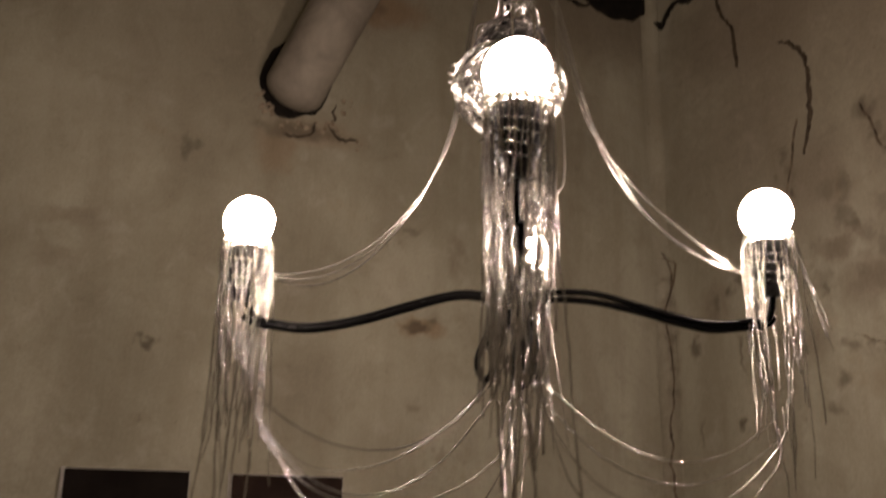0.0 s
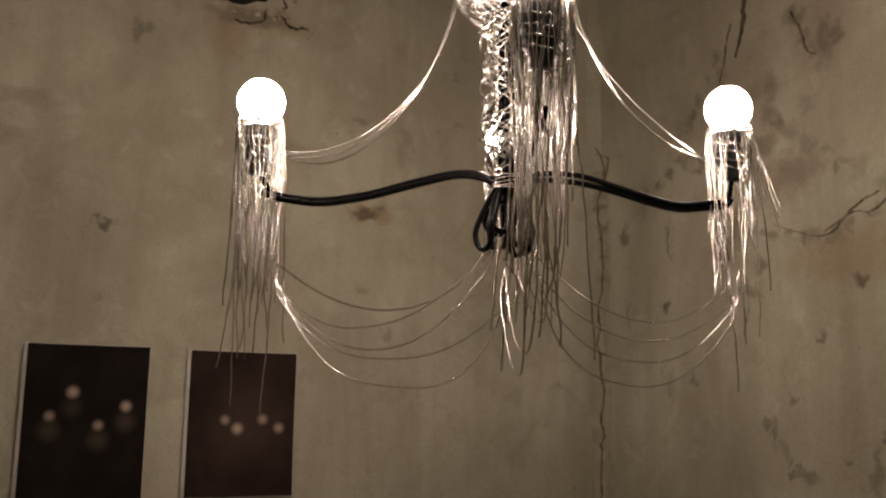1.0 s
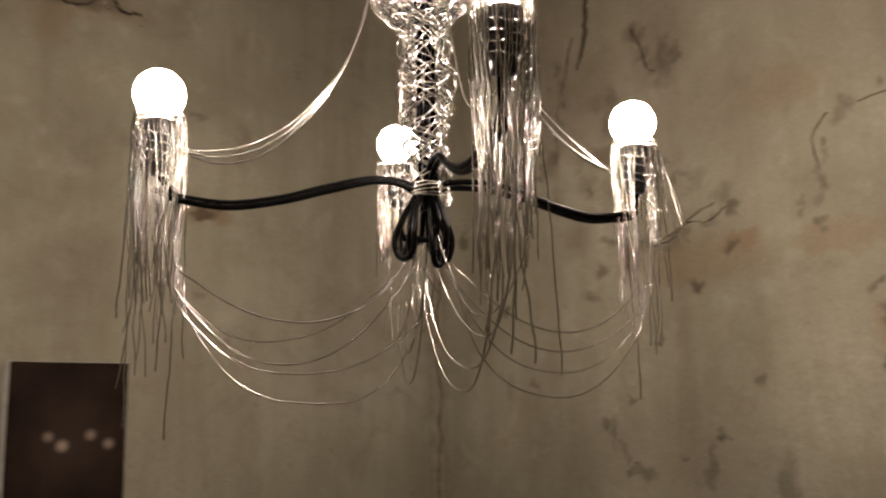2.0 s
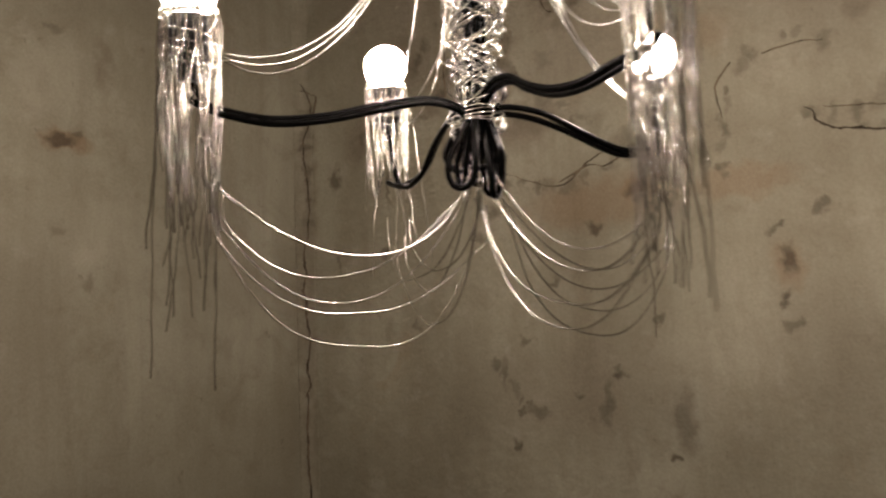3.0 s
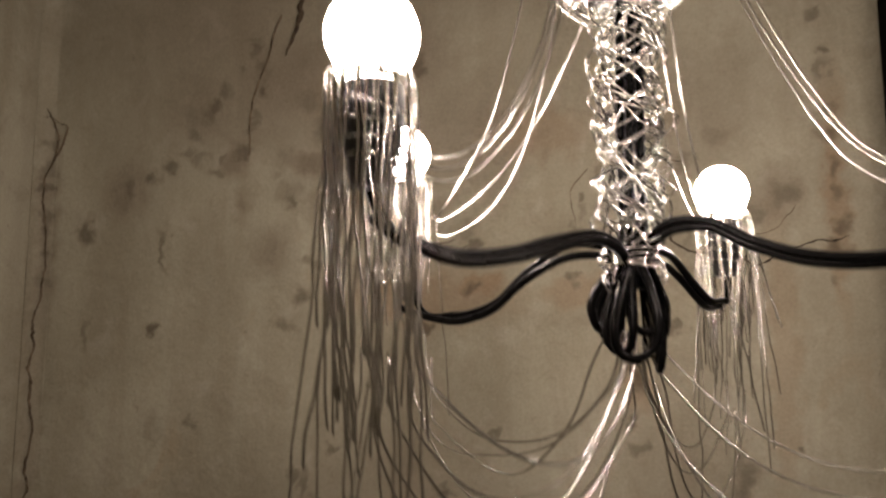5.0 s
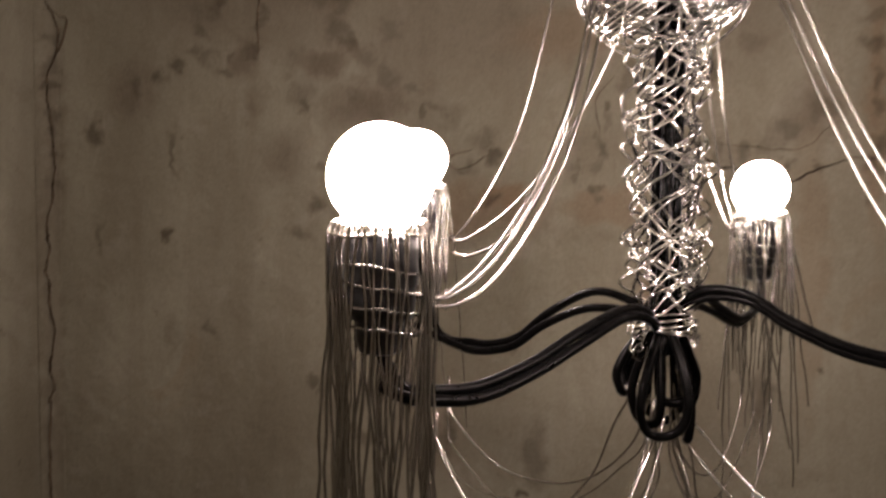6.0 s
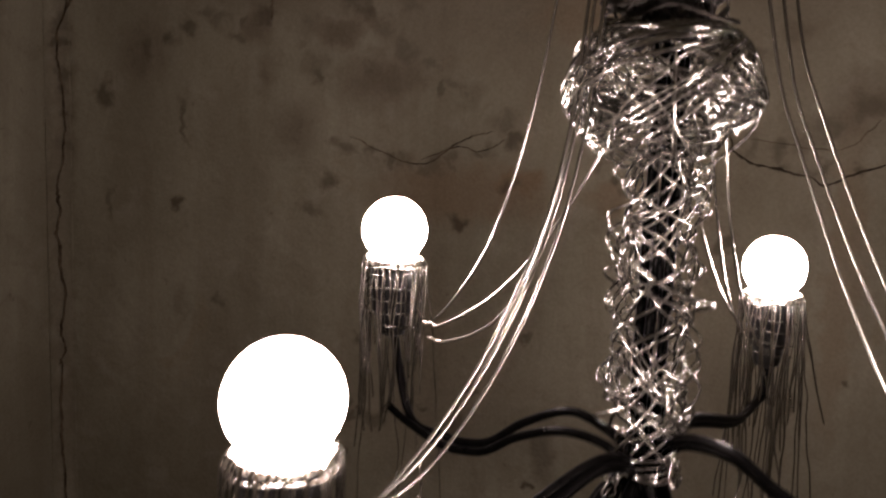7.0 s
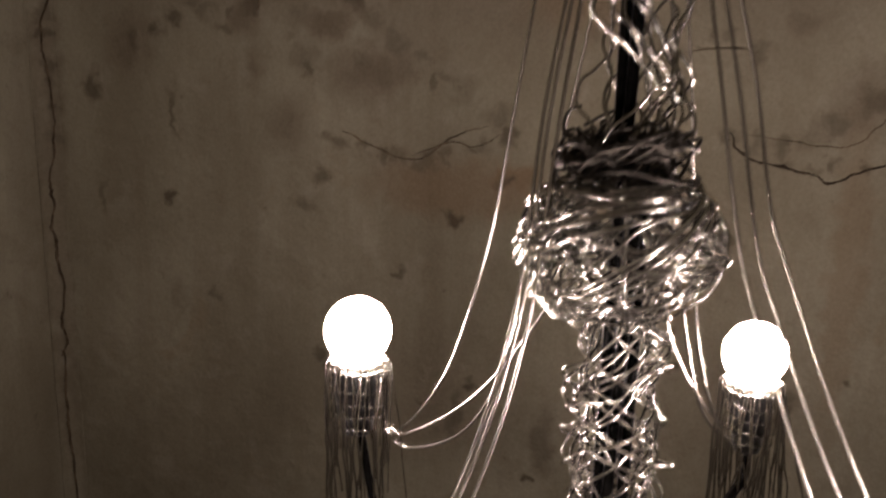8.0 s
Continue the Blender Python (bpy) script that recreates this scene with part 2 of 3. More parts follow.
# near black that paints the depth of holes and gaps on whole walls
HOLE_SHADE = grime("painted_hole_shade", (0.014, 0.011, 0.009), (0.006, 0.005, 0.004))
PIPE = grime("grey_pipe_paint", (0.27, 0.245, 0.20), (0.17, 0.15, 0.12), 9.0, 0.75)
# darkness of the passage, put into a near-black wall colour
UNLIT = grime("unlit_passage", (0.03, 0.026, 0.022), (0.016, 0.014, 0.012), 9.0)
FLOOR = grime("concrete_floor", (0.42, 0.39, 0.34), (0.30, 0.28, 0.24), 6.0, 0.85)
WIRE = wire_metal("bright_wire", (0.62, 0.61, 0.575), 0.21)
SWAG = wire_metal("slack_wire", (0.64, 0.62, 0.565), 0.27)
STRAND = wire_metal("strand_wire", (0.57, 0.55, 0.50), 0.22)
# darkened copy of the wire metal, paints the ball's unlit top
SHADED = wire_metal("shaded_wire", (0.085, 0.08, 0.072), 0.5)
RUBBER = rubber()
BAKELITE = bakelite()
BULB = glowing_bulb()
WHITE_PLASTIC = grime("white_plastic", (0.55, 0.52, 0.46), (0.46, 0.43, 0.38), 40.0, 0.45)
PAPER = grime("paper_edge", (0.62, 0.60, 0.55), (0.5, 0.48, 0.44), 80.0, 0.7)


# ---- shape helpers ----
def mesh_of(name, verts, faces, material, smooth=True):
    me = bpy.data.meshes.new(name)
    me.from_pydata([tuple(v) for v in verts], [], faces)
    me.materials.append(material)
    if smooth:
        me.polygons.foreach_set("use_smooth", [True] * len(me.polygons))
    me.update()
    return me


def part(name, me, parent=None, loc=(0, 0, 0), label=""):
    ob = new(name, me)
    ob.parent = parent
    ob.location = loc
    return tagged(ob, label) if label else ob


def spline(ctrl, per=6):
    """A smooth line through control points (Catmull-Rom)."""
    c = [Vector(p) for p in ctrl]
    c = [c[0] * 2 - c[1]] + c + [c[-1] * 2 - c[-2]]
    out = []
    for i in range(1, len(c) - 2):
        a, b, d, e = c[i - 1:i + 3]
        for k in range(per):
            t = k / per
            out.append(0.5 * ((2 * b) + (d - a) * t + (2 * a - 5 * b + 4 * d - e) * t * t + (3 * b - a - 3 * d + e) * t ** 3))
    return out + [c[-2]]


def tube(lines, sides=6):
    """Vertices and faces of round wires: lines of (points, radius)."""
    verts, faces = [], []
    for pts, r in lines:
        n0 = len(verts)
        ref = None
        for i, p in enumerate(pts):
            d = (Vector(pts[min(i + 1, len(pts) - 1)]) - Vector(pts[max(i - 1, 0)]))
            d = d.normalized() if d.length > 1e-9 else Vector((0, 0, 1))
            if ref is None:
                ref = d.orthogonal().normalized()
            ref = (ref - d * ref.dot(d)).normalized() if (ref - d * ref.dot(d)).length > 1e-6 else d.orthogonal().normalized()
            side = d.cross(ref)
            for k in range(sides):
                a = 2 * math.pi * k / sides
                verts.append(Vector(p) + (ref * math.cos(a) + side * math.sin(a)) * r)
        for i in range(len(pts) - 1):
            for k in range(sides):
                a, b = n0 + i * sides + k, n0 + i * sides + (k + 1) % sides
                faces.append((a, b, b + sides, a + sides))
        faces.append(tuple(n0 + k for k in range(sides))[::-1])
        faces.append(tuple(n0 + (len(pts) - 1) * sides + k for k in range(sides)))
    return verts, faces


def lathe(profile, segs=32):
    """A body turned round z from (radius, height) rows, from the bottom up."""
    verts, faces = [], []
    for r, z in profile:
        for k in range(segs):
            a = 2 * math.pi * k / segs
            verts.append((max(r, 1e-4) * math.cos(a), max(r, 1e-4) * math.sin(a), z))
    for i in range(len(profile) - 1):
        for k in range(segs):
            a, b = i * segs + k, i * segs + (k + 1) % segs
            faces.append((a, b, b + segs, a + segs))
    faces.append(tuple(range(segs))[::-1])
    faces.append(tuple((len(profile) - 1) * segs + k for k in range(segs)))
    return verts, faces


def box(x0, x1, y0, y1, z0, z1, bevel=0.0):
    bm = bmesh.new()
    bmesh.ops.create_cube(bm, size=1)
    bmesh.ops.scale(bm, vec=(x1 - x0, y1 - y0, z1 - z0), verts=bm.verts)
    bmesh.ops.translate(bm, vec=((x0 + x1) / 2, (y0 + y1) / 2, (z0 + z1) / 2), verts=bm.verts)
    if bevel:
        bmesh.ops.bevel(bm, geom=bm.edges[:], offset=bevel, segments=2, affect="EDGES", profile=0.5)
    return bm


def from_bm(name, bm, material, smooth=False):
    me = bpy.data.meshes.new(name)
    bm.to_mesh(me)
    bm.free()
    me.materials.append(material)
    if smooth:
        me.polygons.foreach_set("use_smooth", [True] * len(me.polygons))
    return me


# ---- the room ----
BACK_Y = 1.331            # face of the wall with the prints
TURN = radians(2.155)     # the side wall stands a little out of square
SIDE_X = 1.1039           # side wall's face at y = 0
ROOM_H = 3.25
SIDE_END = -0.455         # where the side wall breaks off at an opening
CORNER_X = SIDE_X - math.tan(TURN) * BACK_Y


def side(y, z, off=0.0):
    """A place on the side wall's face; off: metres out of it into the room."""
    return Vector((SIDE_X - math.tan(TURN) * y - off * math.cos(TURN), y - off * math.sin(TURN), z))


def back(x, z, off=0.0):
    return Vector((x, BACK_Y - off, z))


def uneven_wall(name, at, u0, u1, thick, material, label, step=0.05, z1=ROOM_H):
    """A thick plastered wall with a hand-trowelled, slightly uneven face."""
    nu, nz = max(2, int(abs(u1 - u0) / step)), int(z1 / step)
    verts, faces = [], []
    for layer in range(2):
        for i in range(nu + 1):
            for k in range(nz + 1):
                u, z = u0 + (u1 - u0) * i / nu, z1 * k / nz
                edge = min(1, i / 3, (nu - i) / 3)
                wob = 0.004 * edge * noise.noise(Vector((u * 3.1, z * 3.1, len(name)))) if layer == 0 else 0
                verts.append(at(u, z, wob if layer == 0 else -thick))
    m = (nu + 1) * (nz + 1)
    for i in range(nu):
        for k in range(nz):
            a = i * (nz + 1) + k
            q = (a, a + 1, a + nz + 2, a + nz + 1)
            faces.append(q)
            faces.append(tuple(m + v for v in q[::-1]))
    for i in range(nu):
        for k in (0, nz):
            a = i * (nz + 1) + k
            faces.append((a, a + nz + 1, m + a + nz + 1, m + a))
    for k in range(nz):
        for i in (0, nu):
            a = i * (nz + 1) + k
            faces.append((a, a + 1, m + a + 1, m + a))
    me = mesh_of(name, verts, faces, material)
    bm = bmesh.new()
    bm.from_mesh(me)
    bmesh.ops.recalc_face_normals(bm, faces=bm.faces)
    bm.to_mesh(me)
    bm.free()
    return tagged(new(name, me), label, "wall", kind="structure")


wall_back = uneven_wall("wall_back", back, -1.7, CORNER_X + 0.004, 0.3, BACK_PLASTER, "stained grey-beige plaster wall with two dark prints")
wall_side = uneven_wall("wall_side", side, BACK_Y + 0.3, SIDE_END, 0.35, SIDE_PLASTER, "cracked and stained grey-beige plaster wall beside an opening")
# left and front walls: added out of view, close in, as reflectors
wall_left = tagged(new("wall_left", from_bm("wall_left", box(-1.9, -1.7, -2.0, BACK_Y + 0.3, 0, ROOM_H), BOUNCE)), "unseen plain grey wall added to bounce light", "wall", kind="structure")
wall_front = tagged(new("wall_front", from_bm("wall_front", box(-1.9, 2.6, -2.2, -2.0, 0, ROOM_H), BOUNCE)), "unseen plain grey wall added to bounce light", "wall", kind="structure")
# two passage walls coloured near black so the opening reads as unlit
wall_passage = tagged(new("wall_passage", from_bm("wall_passage", box(2.4, 2.6, -2.0, 0.3, 0, ROOM_H), UNLIT)), "passage end wall, near black for the shade beyond the opening", "wall", kind="structure")
wall_return = tagged(new("wall_return", from_bm("wall_return", box(1.50, 2.6, 0.02, 0.3, 0, ROOM_H), UNLIT)), "passage wall behind the plaster wall, near black for shade", "wall", kind="structure")
# floor stays out of view, kept pale to bounce light upwards
floor = tagged(new("floor", from_bm("floor", box(-1.9, 2.6, -2.2, BACK_Y + 0.3, -0.2, 0), FLOOR)), "worn grey concrete floor", "floor", kind="structure")
ceiling = tagged(new("ceiling", from_bm("ceiling", box(-1.9, 2.6, -2.2, BACK_Y + 0.3, ROOM_H, ROOM_H + 0.2), PLASTER)), "old plaster ceiling", "ceiling", kind="structure")


FILLET = 0.035            # radius of the trowelled inner corner


def corner(y, z, off=0.0):
    """A place on the side wall that follows the rounded corner at its far end."""
    deep = min(FILLET, max(0.0, y - (BACK_Y - FILLET)))
    return side(y, z, off + FILLET - math.sqrt(FILLET ** 2 - deep ** 2))


verts, faces, nz = [], [], 65
for k in range(nz + 1):
    z = ROOM_H * k / nz
    for i in range(9):
        a = math.pi / 2 * i / 8
        wob = 0.0015 * noise.noise(Vector((i * 0.3, z * 4.0, 5.0)))
        verts.append(side(BACK_Y - FILLET * (1 - math.sin(a)) - wob, z, FILLET * (1 - math.cos(a)) + 0.001 + wob))
    verts.append(verts[-1].copy())
    for y, off in ((BACK_Y + 0.01, FILLET), (BACK_Y + 0.01, -0.01), (BACK_Y - FILLET, -0.01)):
        verts.append(side(y, z, off))
    verts.append(verts[-13].copy())
for k in range(nz):
    for i in [*range(8), *range(9, 13)]:
        a = 14 * k + i
        faces.append((a, a + 1, a + 15, a + 14))
tagged(new("trim_corner", mesh_of("trim_corner", verts, faces, SIDE_PLASTER)), "rounded plaster corner between the two walls", "wall", kind="structure")

# ---- prints on the back wall ----
def print_sheet(x0, x1, z0, z1, tint, spots, label, tilt=0.0):
    w, h = x1 - x0, z1 - z0
    root = new("photo_print", None)
    root.location = back((x0 + x1) / 2, (z0 + z1) / 2, 0.008)
    root.rotation_euler = (0, radians(tilt), 0)
    verts, faces = [], []
    n = 10
    for s in (0.0, 0.0016):
        for i in range(n + 1):
            for k in range(n + 1):
                u, v = i / n * 2 - 1, k / n * 2 - 1
                curl = -0.004 * (u * u * v * v) - 0.0025 * u * u
                verts.append((u * w / 2, curl + 0.0 + s, v * h / 2))
    m = (n + 1) ** 2
    for i in range(n):
        for k in range(n):
            a = i * (n + 1) + k
            faces += [(a, a + n + 1, a + n + 2, a + 1)]
    front = [tuple(v) for v in verts[:m]]
    part("picture", mesh_of("picture", [(x * 0.992, y - 0.0012, z * 0.992) for x, y, z in front], faces, photo_print("dark_photo", tint, spots)), root, label="dark glossy photograph of small lights")
    back_faces = [tuple(v + m for v in f[::-1]) for f in faces] + list(faces)
    for i in range(n):
        for a, b in ((i, i + 1), (n * (n + 1) + i + 1, n * (n + 1) + i), ((i + 1) * (n + 1), i * (n + 1)), (i * (n + 1) + n, (i + 1) * (n + 1) + n)):
            back_faces.append((a, b, b + m, a + m))
    part("backing_sheet", mesh_of("backing_sheet", [(x - (0.007 if x < -w * 0.499 else 0), y, z) for x, y, z in verts], back_faces, PAPER), root, label="pale paper board")
    return tagged(root, label, "photo", "prints on the wall")


print_sheet(-0.467, -0.205, 1.332, 1.676, (0.019, 0.015, 0.013), [(-0.03, 0.065, 0.015, 0.6), (-0.075, 0.012, 0.013, 0.45), (0.028, -0.008, 0.013, 0.45), (0.085, 0.035, 0.014, 0.6), (-0.03, 0.03, 0.026, 0.04), (-0.075, -0.02, 0.026, 0.06), (0.028, -0.04, 0.026, 0.06), (0.085, 0.0, 0.026, 0.06)],
            "dark photograph of four small lights on the plaster wall")
print_sheet(-0.113, 0.144, 1.331, 1.673, (0.036, 0.024, 0.019), [(-0.04, 0.008, 0.013, 0.4), (-0.01, -0.012, 0.015, 0.6), (0.05, 0.01, 0.014, 0.4), (0.09, -0.01, 0.014, 0.45), (0.01, 0.0, 0.11, 0.04)],
            "brown-black photograph of small lights on the plaster wall")

# ---- cracks, painted holes and the pipe ----
def ribbon(name, at, ctrl, width, material, parent, seed, off=0.006, ragged=0.5, wander=1.0):
    """A ragged crack along a line of (along, height) on a wall, with a raised broken lip: its width swells and thins."""
    r = random.Random(seed)
    pts = spline([Vector((u, z, 0)) for u, z in ctrl], 14)
    verts, faces = [], []
    for i, p in enumerate(pts):
        d = (pts[min(i + 1, len(pts) - 1)] - pts[max(i - 1, 0)]).normalized()
        n = Vector((-d.y, d.x, 0))
        end = min(1.0, 0.12 + i / 6, 0.12 + (len(pts) - 1 - i) / 6)
        w = width * end * (1 - ragged + 2 * ragged * abs(noise.noise(Vector((i * 0.31, seed * 3.7, 0.5)))) + r.uniform(-0.15, 0.25))
        c = p + n * r.uniform(-0.45, 0.45) * width * wander + n * 2.4 * width * wander * noise.noise(Vector((i * 0.13, seed, 2.0)))
        for s, o in ((-1, -0.004), (-0.35, off), (0.35, off), (1, -0.004)):
            q = c + n * s * w
            verts.append(at(q.x, q.y, o))
    for i in range(len(pts) - 1):
        for k in range(3):
            a = 4 * i + k
            faces.append((a, a + 1, a + 5, a + 4))
    return part(name, mesh_of(name, verts, faces, material), parent)


for k, (ctrl, width) in enumerate([
        ([(1.322, 2.32), (1.300, 2.27), (1.298, 2.22), (1.318, 2.15), (1.312, 2.05), (1.306, 1.95), (1.318, 1.86)], 0.0018),
        ([(1.319, 1.86), (1.322, 1.76), (1.318, 1.66), (1.316, 1.52), (1.322, 1.44)], 0.0024),
        ([(1.321, 1.45), (1.323, 1.28), (1.318, 1.17), (1.322, 1.0)], 0.0016),
        ([(1.325, 2.30), (1.285, 2.285), (1.275, 2.26), (1.315, 2.17)], 0.0016),
        ([(0.800, 2.725), (0.734, 2.67), (0.716, 2.571), (0.744, 2.405)], 0.0085),
        ([(1.05, 3.02), (1.015, 2.946), (0.967, 2.834), (0.956, 2.729)], 0.0065),
        ([(0.66, 1.965), (0.59, 1.938), (0.51, 1.918), (0.436, 1.967), (0.373, 1.987)], 0.0016),
        ([(-0.035, 2.0), (-0.075, 1.956), (-0.167, 1.936), (-0.21, 1.922), (-0.30, 1.955), (-0.38, 1.97)], 0.0031),
        ([(0.762, 2.50), (0.802, 2.378), (0.826, 2.296), (0.828, 2.188)], 0.0022),
        ([(-0.07, 1.995), (-0.16, 1.982), (-0.23, 1.981), (-0.269, 2.01), (-0.285, 2.032)], 0.0016),
        ([(0.04, 2.126), (-0.02, 2.133), (-0.08, 2.130)], 0.0015),
        ([(0.104, 2.121), (0.139, 2.076), (0.129, 2.007)], 0.0013),
        ([(0.52, 1.926), (0.44, 1.955), (0.40, 1.948), (0.345, 1.975)], 0.0014),
        ([(0.575, 2.46), (0.55, 2.40), (0.535, 2.35), (0.51, 2.33)], 0.0022)]):
    ribbon("crack", corner, ctrl, width, CRACK if width > 0.003 else HAIRLINE, wall_side, 10 + k, wander=1.0 if width > 0.003 else 1.3)
# gap and upper crack: near-black ribbons in place of shaded recesses
ribbon("broken_gap", side, [(1.31, 3.05), (1.27, 3.02), (1.22, 3.06), (1.13, 3.03), (1.06, 3.045), (1.01, 2.96)], 0.013, HOLE_SHADE, wall_side, 53, 0.006, 0.6, 0.5)
ribbon("crack", back, [(0.70, 3.14), (0.78, 3.085), (0.86, 3.072)], 0.010, HOLE_SHADE, wall_back, 54)
ribbon("crack", back, [(0.085, 2.62), (0.075, 2.575), (0.08, 2.54), (0.11, 2.525), (0.145, 2.53)], 0.005, CRACK, wall_back, 52)
ribbon("crack", back, [(0.03, 2.565), (0.025, 2.53), (-0.02, 2.515), (-0.05, 2.52)], 0.004, CRACK, wall_back, 55)


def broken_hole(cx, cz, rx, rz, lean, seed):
    """A ragged patch laid on the plaster, near black for the shade inside a hole."""
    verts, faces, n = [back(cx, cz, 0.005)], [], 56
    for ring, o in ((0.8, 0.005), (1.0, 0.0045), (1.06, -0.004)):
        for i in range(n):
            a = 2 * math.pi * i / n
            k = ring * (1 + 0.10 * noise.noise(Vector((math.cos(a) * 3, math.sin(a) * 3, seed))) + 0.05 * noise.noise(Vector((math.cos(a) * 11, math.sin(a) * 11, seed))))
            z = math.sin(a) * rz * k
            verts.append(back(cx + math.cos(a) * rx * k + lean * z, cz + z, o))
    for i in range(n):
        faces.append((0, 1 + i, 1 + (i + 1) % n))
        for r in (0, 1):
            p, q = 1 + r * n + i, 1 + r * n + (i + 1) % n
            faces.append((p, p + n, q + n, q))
    return part("broken_hole", mesh_of("broken_hole", verts, faces, HOLE_SHADE), wall_back)


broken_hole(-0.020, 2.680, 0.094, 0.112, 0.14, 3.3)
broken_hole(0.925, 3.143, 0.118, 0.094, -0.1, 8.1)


def plaster_chip(x, z, size, seed):
    """A crumb of broken plaster stuck to the wall by the hole."""
    r = random.Random(seed)
    n, verts, faces = 7, [back(x, z, 0.006 + size * 0.35)], []
    for ring, o in ((0.7, size * 0.3), (1.0, -0.005)):
        for i in range(n):
            a = 2 * math.pi * i / n
            k = ring * size * r.uniform(0.6, 1.25)
            verts.append(back(x + k * math.cos(a), z + k * 0.75 * math.sin(a), o + 0.004))
    for i in range(n):
        j = (i + 1) % n
        faces += [(0, 1 + i, 1 + j), (1 + i, 1 + n + i, 1 + n + j, 1 + j)]
    return part("plaster_chip", mesh_of("plaster_chip", verts, faces, CHIP, smooth=False), wall_back)


chips = random.Random(31)
for k in range(34):
    a = chips.uniform(3.5, 6.0)
    plaster_chip(-0.005 + 0.112 * math.cos(a) * chips.uniform(0.95, 1.3), 2.672 + 0.118 * math.sin(a) * chips.uniform(0.96, 1.25), chips.uniform(0.003, 0.010), k)
for k in range(9):
    plaster_chip(chips.uniform(0.04, 0.17), chips.uniform(2.50, 2.57), chips.uniform(0.003, 0.007), 60 + k)

# a thick old pipe with a rounded end that runs down in front of the hole
pipe = new("drain_pipe", None)
way = Vector((0.135, -0.10, 0.31)).normalized()
pipe.location = Vector((-0.034, BACK_Y - 0.058, 2.622))
tagged(pipe, "thick grey drain pipe running into broken plaster wall", "pipe")
turn = way.to_track_quat("Z", "Y").to_matrix()
RP, LP = 0.077, 0.66
rows = [(RP * math.sin(radians(d)), -0.65 * RP * math.cos(radians(d))) for d in range(4, 91, 9)] + [(RP, 0.1), (RP, 0.25), (RP, 0.40), (RP, LP)]
v, f = lathe(rows, 32)
part("pipe_body", mesh_of("pipe_body", [turn @ Vector(p) for p in v], f, PIPE), pipe)
v, f = lathe([(RP + 0.001, 0.44), (RP + 0.009, 0.442), (RP + 0.009, 0.50), (RP + 0.001, 0.502)], 32)
part("pipe_collar", mesh_of("pipe_collar", [turn @ Vector(p) for p in v], f, PIPE), pipe)

# ---- the chandelier ----
HUB = Vector((0.0, -0.026, 1.785))      # the tie where the cables leave the column
BALL = Vector((-0.002, -0.022, 2.030)) - HUB
chandelier = new("chandelier", None)
chandelier.location = HUB
tagged(chandelier, "hanging silver wire chandelier with black cables and four lit bulbs", "chandelier")
rnd = random.Random(7)


def jitter(s):
    return Vector((rnd.uniform(-s, s), rnd.uniform(-s, s), rnd.uniform(-s, s)))


def wire(name, lines, parent, loc=(0, 0, 0), material=None, sides=6, label=""):
    v, f = tube(lines, sides)
    return part(name, mesh_of(name, v, f, material or WIRE), parent, loc, label)


# globe bulb: a round opal glass that runs into a short neck
R = 0.0271
profile = [(0.012, -0.0300), (0.0165, -0.0290), (0.0185, -0.0260)]
profile += [(R * math.sin(a), -R * math.cos(a)) for a in [radians(d) for d in range(47, 176, 8)]] + [(0.001, R)]
BULB_MESH = mesh_of("bulb", *lathe(profile, 40), BULB)
FLANGE_MESH = mesh_of("flange", *lathe([(0.012, -0.0290), (0.0188, -0.0289), (0.0203, -0.0280), (0.0208, -0.0268), (0.0203, -0.0256), (0.0185, -0.0248), (0.012, -0.0246)], 40), WHITE_PLASTIC)
HOLDER_MESH = mesh_of("lamp_holder", *lathe([(0.007, -0.090), (0.011, -0.088), (0.0125, -0.082), (0.0130, -0.073), (0.0165, -0.071), (0.0175, -0.067), (0.0180, -0.056), (0.0192, -0.054), (0.0192, -0.034), (0.0180, -0.0300), (0.013, -0.0290)], 28), BAKELITE)


